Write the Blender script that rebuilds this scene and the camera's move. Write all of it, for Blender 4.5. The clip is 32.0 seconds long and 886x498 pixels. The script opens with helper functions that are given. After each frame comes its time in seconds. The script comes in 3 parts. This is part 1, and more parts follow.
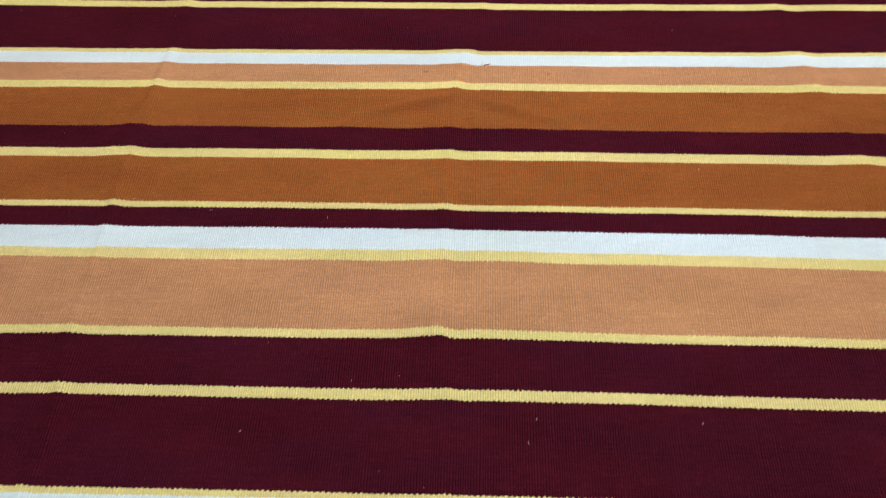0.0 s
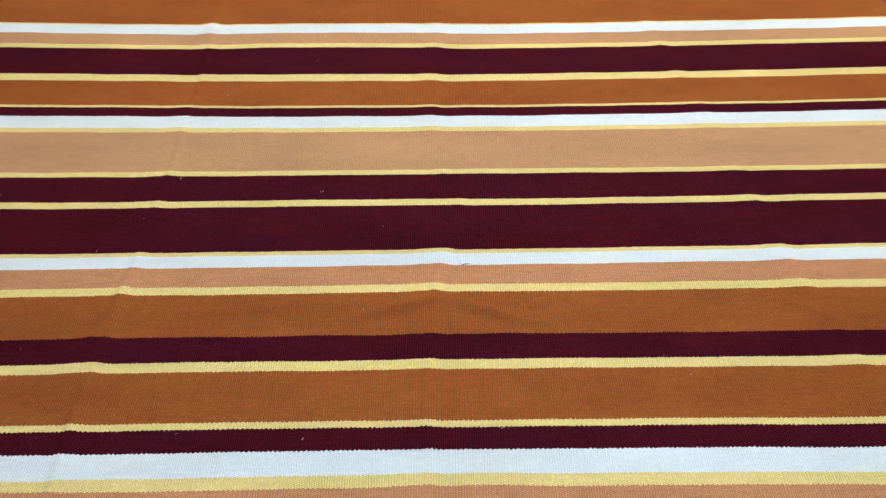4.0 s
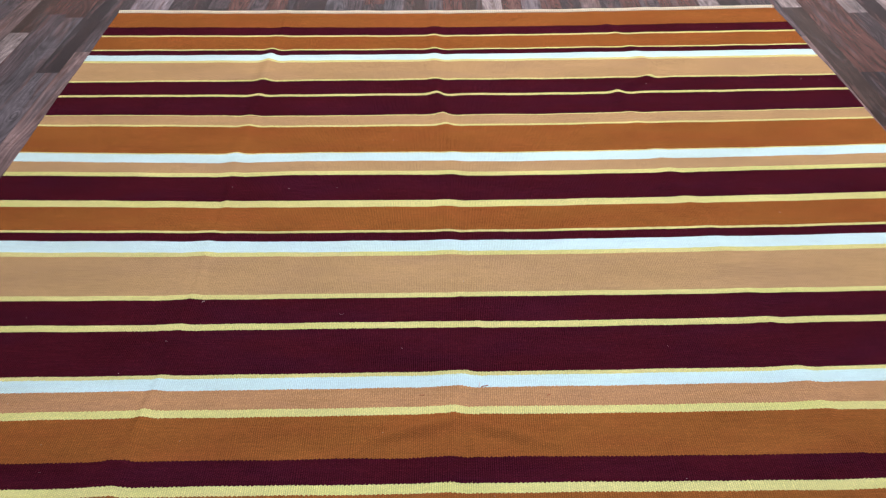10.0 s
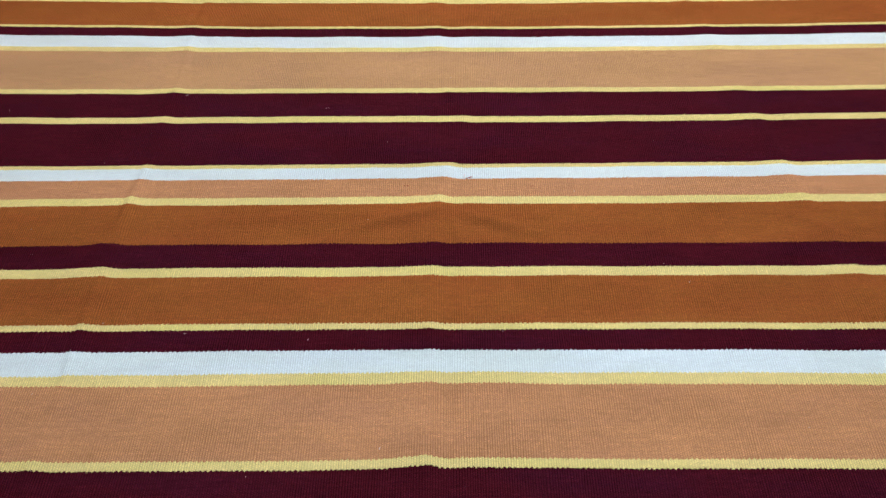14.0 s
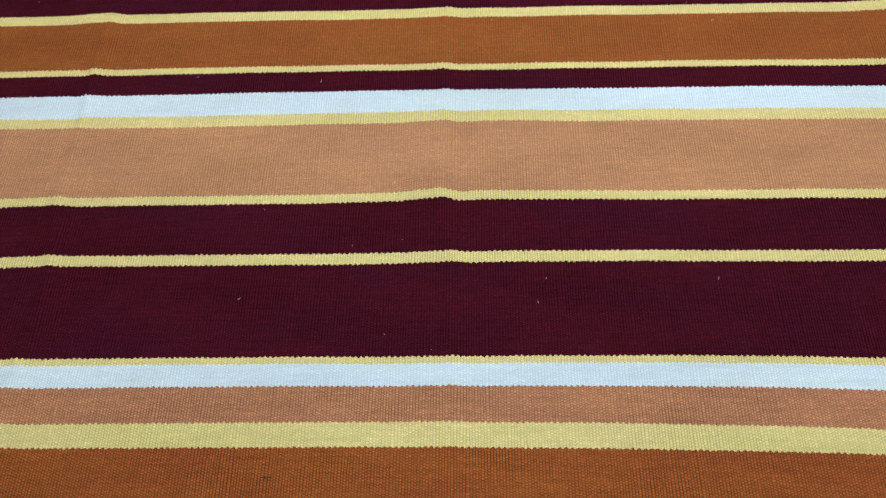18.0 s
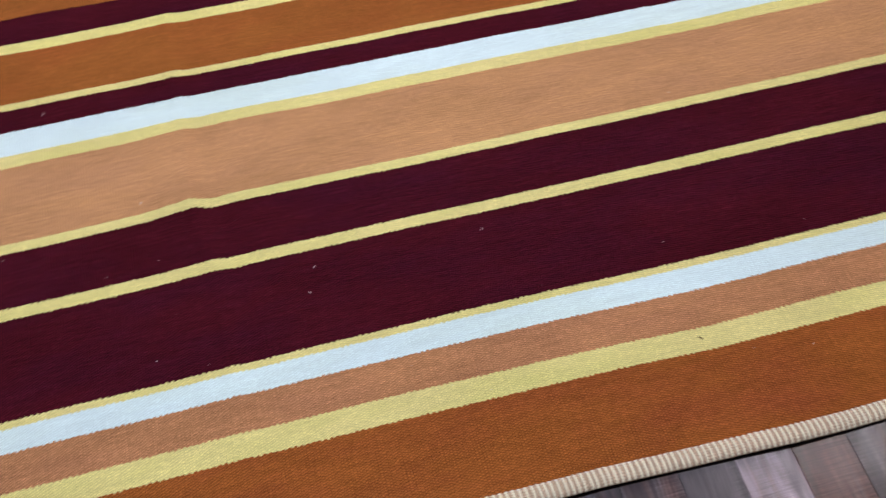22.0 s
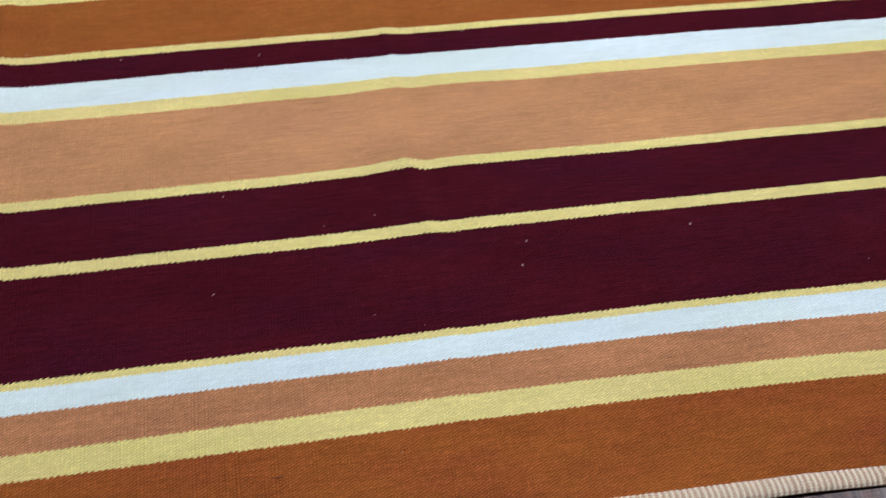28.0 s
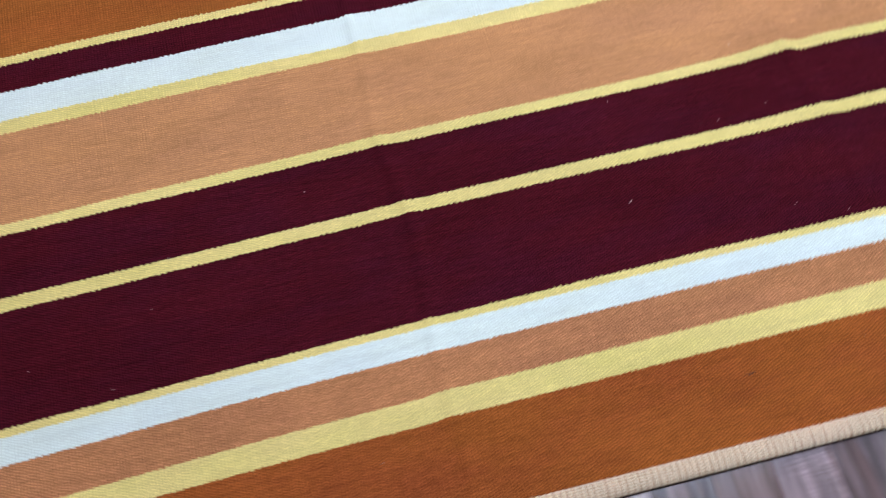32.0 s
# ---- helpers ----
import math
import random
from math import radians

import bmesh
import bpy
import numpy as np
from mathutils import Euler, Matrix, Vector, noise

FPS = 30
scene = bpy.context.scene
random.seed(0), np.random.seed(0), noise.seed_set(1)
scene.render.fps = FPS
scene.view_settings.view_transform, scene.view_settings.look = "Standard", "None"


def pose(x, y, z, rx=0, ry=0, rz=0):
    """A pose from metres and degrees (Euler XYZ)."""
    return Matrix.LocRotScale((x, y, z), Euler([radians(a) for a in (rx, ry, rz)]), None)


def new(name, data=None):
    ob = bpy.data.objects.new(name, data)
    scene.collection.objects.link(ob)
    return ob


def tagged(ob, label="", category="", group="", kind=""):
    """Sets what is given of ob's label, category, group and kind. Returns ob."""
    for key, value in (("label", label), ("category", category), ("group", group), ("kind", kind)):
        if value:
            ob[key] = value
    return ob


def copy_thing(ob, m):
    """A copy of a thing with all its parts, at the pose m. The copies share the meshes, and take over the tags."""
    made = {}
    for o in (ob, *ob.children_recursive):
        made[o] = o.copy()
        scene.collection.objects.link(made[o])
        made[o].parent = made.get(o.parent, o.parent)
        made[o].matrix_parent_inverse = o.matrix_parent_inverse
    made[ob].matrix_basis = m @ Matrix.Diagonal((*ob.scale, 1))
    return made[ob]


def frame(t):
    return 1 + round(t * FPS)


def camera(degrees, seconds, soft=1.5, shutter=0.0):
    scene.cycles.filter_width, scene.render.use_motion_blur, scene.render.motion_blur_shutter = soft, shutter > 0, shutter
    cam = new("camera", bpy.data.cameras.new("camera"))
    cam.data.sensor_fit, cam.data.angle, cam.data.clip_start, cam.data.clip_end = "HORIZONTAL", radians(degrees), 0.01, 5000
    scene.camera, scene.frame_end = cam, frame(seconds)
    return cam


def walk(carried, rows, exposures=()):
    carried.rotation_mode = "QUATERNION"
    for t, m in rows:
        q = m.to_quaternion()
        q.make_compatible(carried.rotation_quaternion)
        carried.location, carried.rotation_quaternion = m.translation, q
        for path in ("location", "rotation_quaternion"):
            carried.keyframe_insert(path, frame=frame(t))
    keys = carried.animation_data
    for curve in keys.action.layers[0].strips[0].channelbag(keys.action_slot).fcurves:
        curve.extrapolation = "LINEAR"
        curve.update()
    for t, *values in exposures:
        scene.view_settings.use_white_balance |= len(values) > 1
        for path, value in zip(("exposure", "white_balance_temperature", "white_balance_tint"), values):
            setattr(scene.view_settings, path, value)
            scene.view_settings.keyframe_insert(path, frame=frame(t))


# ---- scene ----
cam = camera(52.14, 32.0, soft=1.3, shutter=0.55)
PATH = [(0, pose(0.0513, -0.1460, 1.5678, 37.826, 0.751, 1.838)),
        (0.5, pose(0.0449, -0.0799, 1.5721, 38.661, 0.018, 1.383)),
        (1, pose(0.0360, -0.0013, 1.5770, 38.831, 0.058, 0.778)),
        (1.5, pose(0.0188, 0.0576, 1.5770, 39.440, -0.158, 0.046)),
        (2, pose(0.0101, 0.0781, 1.5784, 40.797, 0.112, -0.160)),
        (2.5, pose(0.0135, 0.0718, 1.5868, 42.384, 0.129, -0.229)),
        (3, pose(0.0196, 0.0564, 1.5923, 44.060, 0.057, -0.477)),
        (3.5, pose(0.0227, 0.0440, 1.5970, 45.396, 0.154, -0.372)),
        (4, pose(0.0202, 0.0344, 1.5986, 46.750, 0.193, -0.513)),
        (4.5, pose(0.0242, 0.0337, 1.6013, 47.892, 0.283, -0.281)),
        (6.5, pose(0.0299, 0.0189, 1.6032, 52.099, 0.323, -0.263)),
        (7, pose(0.0261, 0.0107, 1.6047, 53.096, 0.457, 0.102)),
        (7.5, pose(0.0231, 0.0047, 1.6133, 53.877, 0.313, 0.024)),
        (8, pose(0.0183, -0.0056, 1.6282, 54.507, 0.234, -0.018)),
        (8.5, pose(0.0078, -0.0072, 1.6270, 54.741, 0.238, -0.001)),
        (9, pose(0.0000, -0.0000, 1.6219, 54.673, 0.506, -0.085)),
        (9.5, pose(0.0040, 0.0033, 1.6274, 54.472, 0.597, -0.196)),
        (10, pose(-0.0033, 0.0062, 1.6204, 54.524, 0.661, -0.118)),
        (10.5, pose(-0.0031, 0.0027, 1.6159, 54.023, 0.565, -0.299)),
        (11, pose(0.0051, -0.0076, 1.6110, 52.853, 0.447, -0.512)),
        (11.5, pose(0.0105, -0.0089, 1.5943, 51.453, 0.424, -0.418)),
        (12, pose(0.0123, -0.0099, 1.5864, 49.809, 0.419, -0.512)),
        (12.5, pose(0.0145, -0.0093, 1.5767, 47.885, 0.294, -0.622)),
        (13, pose(0.0179, -0.0187, 1.5667, 46.297, 0.222, -0.410)),
        (13.5, pose(0.0223, -0.0343, 1.5490, 45.117, 0.116, -0.289)),
        (14, pose(0.0256, -0.0664, 1.5375, 44.119, 0.216, -0.009)),
        (14.5, pose(0.0278, -0.1135, 1.5253, 43.333, 0.682, 0.289)),
        (16.5, pose(0.0450, -0.1661, 1.4764, 36.623, 1.635, 0.111)),
        (17, pose(0.0413, -0.1743, 1.4680, 34.944, 1.899, -0.006)),
        (17.5, pose(0.0414, -0.1741, 1.4582, 33.373, 1.823, 0.106)),
        (18, pose(0.0465, -0.1717, 1.4505, 31.835, 1.747, 0.563)),
        (18.5, pose(0.0488, -0.1728, 1.4372, 30.389, 1.369, 0.419)),
        (19, pose(0.0427, -0.1831, 1.4268, 28.942, 1.178, 0.247)),
        (19.5, pose(0.0366, -0.1836, 1.4183, 27.645, 1.148, 0.434)),
        (20, pose(0.0369, -0.1873, 1.4124, 27.821, 1.252, 0.489)),
        (20.5, pose(0.0397, -0.1810, 1.4140, 28.261, 1.142, 0.716)),
        (21, pose(0.0719, -0.1714, 1.4253, 28.712, 0.837, -2.222)),
        (21.5, pose(0.1299, -0.1753, 1.4277, 30.312, 0.295, -9.263)),
        (22, pose(0.1802, -0.1907, 1.4161, 31.358, -0.350, -15.411)),
        (22.5, pose(0.2166, -0.1926, 1.4030, 33.043, -1.135, -20.189)),
        (23, pose(0.2362, -0.1882, 1.3976, 34.029, -1.588, -23.751)),
        (23.5, pose(0.2339, -0.1865, 1.3978, 34.096, -2.111, -25.306)),
        (24, pose(0.2291, -0.1889, 1.3933, 34.133, -2.425, -25.792)),
        (24.5, pose(0.2186, -0.1993, 1.3949, 34.196, -2.638, -25.790)),
        (26.5, pose(0.0444, -0.1502, 1.4395, 32.018, -4.370, -17.054)),
        (27, pose(-0.0170, -0.1264, 1.4315, 31.831, -3.882, -14.904)),
        (27.5, pose(-0.0953, -0.1153, 1.4327, 31.178, -3.428, -11.942)),
        (28, pose(-0.1785, -0.1131, 1.4285, 29.230, -3.432, -8.978)),
        (28.5, pose(-0.2560, -0.1199, 1.4330, 27.299, -2.868, -7.027)),
        (29, pose(-0.3021, -0.1185, 1.4442, 26.551, -1.580, -1.569)),
        (29.5, pose(-0.3355, -0.0940, 1.4519, 26.883, 0.042, 1.168)),
        (30, pose(-0.3917, -0.0456, 1.4457, 25.051, -1.727, -1.368)),
        (30.5, pose(-0.4738, -0.0070, 1.4402, 24.363, -2.199, -1.726)),
        (31, pose(-0.5635, 0.0099, 1.4392, 23.158, -2.777, -3.441)),
        (31.5, pose(-0.6919, 0.0379, 1.4208, 23.382, -2.098, -6.918)),
        (32, pose(-0.8342, 0.0549, 1.4082, 22.238, 0.507, -14.064))]
# exposure follows the clip's own automatic setting
EXPOSURES = [(0, 0.09, 7300, 21.5), (1, 0.08, 7000, 20.5), (2, 0.06, 7250, 24.5), (4.2, 0.06, 7050, 21.5), (7, 0.01, 6550, 12), (8, 0.03, 6400, 12), (11, 0.03, 6300, 10), (12, -0.01, 6680, 13.5),
             (13, 0.06, 7030, 23.5), (14.5, -0.07, 6930, 19.5), (17, 0.06, 6800, 17.5), (19, 0.03, 6700, 18.5), (20, 0.03, 8200, 25.5), (21, -0.02, 7200, 19.5), (22, 0.06, 6900, 19.5), (23, 0.06, 6850, 19.5),
             (24, 0.08, 6700, 10.5), (27, 0.07, 6800, 17.5), (28, 0.08, 6950, 20.5), (29, 0.03, 7050, 17.5), (30, 0.04, 6600, 25.5), (31, 0.02, 6800, 19.5), (32, 0.33, 6900, 20.5)]
walk(cam, PATH, EXPOSURES)

# ---- light: rows of ceiling panels, assumed, out of view ----
world = bpy.data.worlds.new("world")
world.use_nodes = True
world.node_tree.nodes["Background"].inputs[0].default_value = (0.75, 0.85, 1.0, 1)
world.node_tree.nodes["Background"].inputs[1].default_value = 0.05
scene.world = world
PANEL_WATTS = 22.6
LAMP_COLOR = (0.95, 0.955, 1.0)
COOL_LAMP = (0.56, 0.76, 1.0)   # the panel over the near end, tinted for the floor's bluish glare
CEILING_Z = 2.75
# gains tuned by row: the far row brightens the far end, shades the folds
ROW_GAIN = {-1.6: 0.25, 0.75: 0.85, 3.1: 1.1, 5.45: 2.05}
NEAR_GAIN = {-2.2: 0.35, 0.2: 2.4, 2.5: 0.28}
COLUMN_GAIN = {-2.2: 0.65, 0.2: 1.0, 2.5: 1.17}
# only the near middle panel is known, by its floor glare; the rest are added
PANELS = [(x, y) for x in (-2.2, 0.2, 2.5) for y in (-1.6, 0.75, 3.1, 5.45)]


# ---- materials ----
def node_material(name):
    m = bpy.data.materials.new(name)
    m.use_nodes = True
    t = m.node_tree
    return m, t, t.nodes["Principled BSDF"]


def math_node(t, op, a, b=None):
    n = t.nodes.new("ShaderNodeMath")
    n.operation = op
    for i, v in enumerate((a, b)):
        if v is None:
            continue
        if isinstance(v, (int, float)):
            n.inputs[i].default_value = v
        else:
            t.links.new(v, n.inputs[i])
    return n.outputs[0]


def mix_color(t, fac, a, b, blend="MIX"):
    n = t.nodes.new("ShaderNodeMix")
    n.data_type, n.blend_type = "RGBA", blend
    for socket, v in ((n.inputs[0], fac), (n.inputs[6], a), (n.inputs[7], b)):
        if isinstance(v, (int, float)):
            socket.default_value = v
        elif isinstance(v, tuple):
            socket.default_value = (*v, 1)
        else:
            t.links.new(v, socket)
    return n.outputs[2]


def noise_node(t, vector, scale, detail=3.0, rough=0.55):
    n = t.nodes.new("ShaderNodeTexNoise")
    n.inputs["Scale"].default_value, n.inputs["Detail"].default_value, n.inputs["Roughness"].default_value = scale, detail, rough
    t.links.new(vector, n.inputs["Vector"])
    return n.outputs[0]


def stretch(t, vector, sx, sy, sz):
    n = t.nodes.new("ShaderNodeMapping")
    n.inputs["Scale"].default_value = (sx, sy, sz)
    t.links.new(vector, n.inputs["Vector"])
    return n.outputs[0]


def span(t, value, a, b, c, d):
    n = t.nodes.new("ShaderNodeMapRange")
    for i, v in enumerate((a, b, c, d)):
        n.inputs[i + 1].default_value = v
    t.links.new(value, n.inputs[0])
    return n.outputs[0]


RIB = 0.005      # one warp rib
BEAD = 0.0046    # one pass of weft


def scaled(t, color, factor):
    n = t.nodes.new("ShaderNodeVectorMath")
    n.operation = "SCALE"
    if isinstance(color, tuple):
        n.inputs[0].default_value = color
    else:
        t.links.new(color, n.inputs[0])
    t.links.new(factor, n.inputs[3])
    return n.outputs[0]


def woven(name, color, other, streak=0.18, weave_shade=0.4, relief=0.0008, slub=0.5):
    """Flat-woven wool: upright warp ribs with grooves between them, crossed by beads of weft; dyed unevenly, from color to other."""
    m, t, bsdf = node_material(name)
    pos = t.nodes.new("ShaderNodeNewGeometry").outputs["Position"]
    sep = t.nodes.new("ShaderNodeSeparateXYZ")
    t.links.new(pos, sep.inputs[0])
    x, y = sep.outputs[0], sep.outputs[1]
    sway = noise_node(t, stretch(t, pos, 34, 3, 1), 1.0, 2)
    u = math_node(t, "ADD", math_node(t, "DIVIDE", x, RIB), math_node(t, "MULTIPLY", sway, 1.8))
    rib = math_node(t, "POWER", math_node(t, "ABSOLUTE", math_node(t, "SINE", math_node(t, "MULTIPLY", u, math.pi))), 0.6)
    column = math_node(t, "FLOOR", u)
    wob = noise_node(t, stretch(t, pos, 45, 45, 1), 1.0, 2)
    row = math_node(t, "ADD", math_node(t, "ADD", math_node(t, "DIVIDE", y, BEAD), math_node(t, "MULTIPLY", wob, 1.7)), math_node(t, "MULTIPLY", column, 0.5))
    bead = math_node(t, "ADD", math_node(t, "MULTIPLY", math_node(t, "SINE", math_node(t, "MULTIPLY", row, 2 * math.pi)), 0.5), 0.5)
    cell = t.nodes.new("ShaderNodeTexWhiteNoise")
    cell.noise_dimensions = "2D"
    comb = t.nodes.new("ShaderNodeCombineXYZ")
    t.links.new(column, comb.inputs[0])
    t.links.new(math_node(t, "FLOOR", row), comb.inputs[1])
    t.links.new(comb.outputs[0], cell.inputs["Vector"])
    # the groove shade is stronger in some places than in others
    shade_strength = span(t, noise_node(t, stretch(t, pos, 3.5, 9, 1), 1.0, 2), 0.35, 0.65, 0.55, 1.25)
    fuzz = noise_node(t, pos, 800.0, 2, 0.6)
    height = math_node(t, "ADD", math_node(t, "MULTIPLY", rib, span(t, bead, 0, 1, 0.62, 1.0)), math_node(t, "MULTIPLY", fuzz, 0.35))
    # colour: weft-wise streaks, broad dye shifts, single beads and fibres a little off
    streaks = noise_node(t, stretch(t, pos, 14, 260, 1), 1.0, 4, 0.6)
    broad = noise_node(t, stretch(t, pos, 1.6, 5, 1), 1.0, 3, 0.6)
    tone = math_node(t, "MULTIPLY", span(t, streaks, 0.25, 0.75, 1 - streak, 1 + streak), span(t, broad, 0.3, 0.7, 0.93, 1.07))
    # shade painted into the grooves between ribs, highlights onto the bead tops
    tone = math_node(t, "MULTIPLY", tone, math_node(t, "SUBTRACT", 1.0 + weave_shade * 0.34, math_node(t, "MULTIPLY", math_node(t, "MULTIPLY", math_node(t, "SUBTRACT", 1.0, rib), weave_shade * 1.55), shade_strength)))
    tone = math_node(t, "MULTIPLY", tone, span(t, bead, 0, 1, 1 - weave_shade * 0.58, 1 + weave_shade * 0.58))
    tone = math_node(t, "MULTIPLY", tone, span(t, math_node(t, "POWER", cell.outputs[0], 2.0), 0, 1, 1 - weave_shade * 0.14, 1 + weave_shade * 0.28))
    tone = math_node(t, "MULTIPLY", tone, span(t, fuzz, 0.25, 0.75, 1 - weave_shade * 0.55, 1 + weave_shade * 0.55))
    patch = noise_node(t, stretch(t, pos, 2.6, 7, 1), 1.0, 4, 0.65)
    dye = mix_color(t, span(t, patch, 0.42, 0.66, 0.0, 1.0), color, other)
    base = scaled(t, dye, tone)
    # slubs: short thicker yarns, darker, drawn out along the weft
    deep = noise_node(t, stretch(t, pos, 55, 330, 1), 1.0, 2)
    base = mix_color(t, span(t, deep, 0.67, 0.76, 0, slub), base, tuple(c * 0.5 for c in color))
    # pale flecks: light fibres, with glints of the wool painted in
    pale = noise_node(t, stretch(t, pos, 190, 300, 1), 1.0, 2)
    base = mix_color(t, span(t, pale, 0.70, 0.78, 0, slub), base, tuple(min(0.9, c * 1.45 + 0.05) for c in color))
    # greyed smudges
    smudge = noise_node(t, stretch(t, pos, 5, 38, 1), 1.0, 3, 0.6)
    base = mix_color(t, span(t, smudge, 0.57, 0.76, 0.0, 0.30), base, tuple(0.70 * c for c in color))
    t.links.new(base, bsdf.inputs["Base Color"])
    bsdf.inputs["Roughness"].default_value = 0.92
    bsdf.inputs["Specular IOR Level"].default_value = 0.015
    bump = t.nodes.new("ShaderNodeBump")
    bump.inputs["Strength"].default_value, bump.inputs["Distance"].default_value = 1.0, relief
    t.links.new(height, bump.inputs["Height"])
    t.links.new(bump.outputs[0], bsdf.inputs["Normal"])
    return m


def wood(name, per_island=False):
    """Printed laminate strip: grey, brown and pinkish oak with long grain, knots and saw marks."""
    m, t, bsdf = node_material(name)
    geo = t.nodes.new("ShaderNodeNewGeometry")
    info = t.nodes.new("ShaderNodeObjectInfo")
    pick = geo.outputs["Random Per Island"] if per_island else info.outputs["Random"]

    def plus(vector, vx, vy):
        n = t.nodes.new("ShaderNodeVectorMath")
        n.operation = "ADD"
        c = t.nodes.new("ShaderNodeCombineXYZ")
        for i, v in ((0, vx), (1, vy)):
            if isinstance(v, (int, float)):
                c.inputs[i].default_value = v
            else:
                t.links.new(v, c.inputs[i])
        t.links.new(vector, n.inputs[0])
        t.links.new(c.outputs[0], n.inputs[1])
        return n.outputs[0]

    pos = plus(geo.outputs["Position"], math_node(t, "MULTIPLY", pick, 37.0), math_node(t, "MULTIPLY", pick, 91.0))
    if per_island:
        ramp = t.nodes.new("ShaderNodeValToRGB")
        ramp.color_ramp.interpolation = "CONSTANT"
        e = ramp.color_ramp.elements
        tones = [PLANK_TONES[k] for k in COMMON_TONES]
        e[0].color = (*tones[0], 1)
        e[1].position, e[1].color = 1 / len(tones), (*tones[1], 1)
        for i in range(2, len(tones)):
            e.new(i / len(tones)).color = (*tones[i], 1)
        t.links.new(pick, ramp.inputs[0])
        tint = ramp.outputs[0]
    else:
        tint = info.outputs["Color"]
    warp = noise_node(t, stretch(t, pos, 6, 1.6, 1), 1.0, 2)
    bent = plus(pos, math_node(t, "MULTIPLY", warp, 0.05), 0.0)
    # year rings: the contour lines of a smooth long hump, oval round knots
    hump = noise_node(t, stretch(t, bent, 11, 1.5, 1), 1.0, 0.6, 0.4)
    ring = math_node(t, "SINE", math_node(t, "MULTIPLY", hump, 95.0))
    figured = span(t, noise_node(t, stretch(t, pos, 5, 1.2, 1), 1.0, 1), 0.40, 0.62, 0.15, 1.0)
    grain = noise_node(t, stretch(t, bent, 70, 2.4, 1), 1.0, 4, 0.6)
    fine = noise_node(t, stretch(t, bent, 520, 11, 1), 1.0, 3, 0.6)
    cloud = noise_node(t, stretch(t, pos, 15, 3.6, 1), 1.0, 4, 0.6)
    saw = noise_node(t, stretch(t, pos, 11, 420, 1), 1.0, 3, 0.7)
    rough_cut = span(t, noise_node(t, stretch(t, pos, 7, 3.0, 1), 1.0, 2), 0.50, 0.64, 0.0, 1.0)
    tone = math_node(t, "MULTIPLY", span(t, grain, 0.3, 0.7, 0.66, 1.34), span(t, fine, 0.3, 0.7, 0.78, 1.22))
    tone = math_node(t, "MULTIPLY", tone, span(t, cloud, 0.3, 0.7, 0.66, 1.36))
    tone = math_node(t, "MULTIPLY", tone, math_node(t, "ADD", 1.0, math_node(t, "MULTIPLY", math_node(t, "MULTIPLY", ring, figured), 0.22)))
    tone = math_node(t, "MULTIPLY", tone, math_node(t, "ADD", 1.0, math_node(t, "MULTIPLY", rough_cut, span(t, saw, 0.35, 0.70, -0.45, 0.70))))
    # knots: dark hearts with a few tight rings, drawn out along the board
    knot = t.nodes.new("ShaderNodeTexVoronoi")
    knot.inputs["Scale"].default_value = 1.0
    t.links.new(stretch(t, bent, 7.5, 2.6, 1), knot.inputs["Vector"])
    apart = knot.outputs["Distance"]
    near_knot = span(t, apart, 0.05, 0.24, 1.0, 0.0)
    whirl = math_node(t, "ADD", math_node(t, "MULTIPLY", math_node(t, "SINE", math_node(t, "MULTIPLY", apart, 95.0)), 0.28), 0.14)
    tone = math_node(t, "MULTIPLY", tone, math_node(t, "SUBTRACT", 1.0, math_node(t, "MULTIPLY", near_knot, whirl)))
    tone = math_node(t, "MULTIPLY", tone, span(t, apart, 0.015, 0.05, 0.45, 1.0))
    base = scaled(t, tint, tone)
    red = noise_node(t, stretch(t, bent, 24, 1.5, 1), 1.0, 3)
    base = mix_color(t, span(t, red, 0.52, 0.66, 0.0, 0.50), base, scaled(t, (0.150, 0.066, 0.052), tone))
    blue = noise_node(t, stretch(t, plus(pos, 7.0, 3.0), 17, 1.8, 1), 1.0, 3)
    base = mix_color(t, span(t, blue, 0.54, 0.68, 0.0, 0.50), base, scaled(t, (0.108, 0.091, 0.100), tone))
    t.links.new(base, bsdf.inputs["Base Color"])
    t.links.new(span(t, grain, 0.3, 0.7, 0.14, 0.26), bsdf.inputs["Roughness"])
    bsdf.inputs["Specular IOR Level"].default_value = 0.5
    bump = t.nodes.new("ShaderNodeBump")
    bump.inputs["Strength"].default_value, bump.inputs["Distance"].default_value = 0.35, 0.0008
    t.links.new(fine, bump.inputs["Height"])
    t.links.new(bump.outputs[0], bsdf.inputs["Normal"])
    return m


def plain(name, color, rough=0.7, grain=30.0, depth=0.0004, metal=0.0):
    m, t, bsdf = node_material(name)
    pos = t.nodes.new("ShaderNodeNewGeometry").outputs["Position"]
    fine, broad = noise_node(t, pos, grain * 8, 3), noise_node(t, pos, grain / 12, 3)
    tone = math_node(t, "MULTIPLY", span(t, fine, 0.3, 0.7, 0.95, 1.05), span(t, broad, 0.3, 0.7, 0.91, 1.09))
    n = t.nodes.new("ShaderNodeVectorMath")
    n.operation = "SCALE"
    n.inputs[0].default_value = color
    t.links.new(tone, n.inputs[3])
    t.links.new(n.outputs[0], bsdf.inputs["Base Color"])
    bsdf.inputs["Roughness"].default_value, bsdf.inputs["Metallic"].default_value = rough, metal
    bsdf.inputs["Specular IOR Level"].default_value = 0.02 if rough > 0.9 else 0.3
    bump = t.nodes.new("ShaderNodeBump")
    bump.inputs["Strength"].default_value, bump.inputs["Distance"].default_value = 0.4, depth
    t.links.new(fine, bump.inputs["Height"])
    t.links.new(bump.outputs[0], bsdf.inputs["Normal"])
    return m


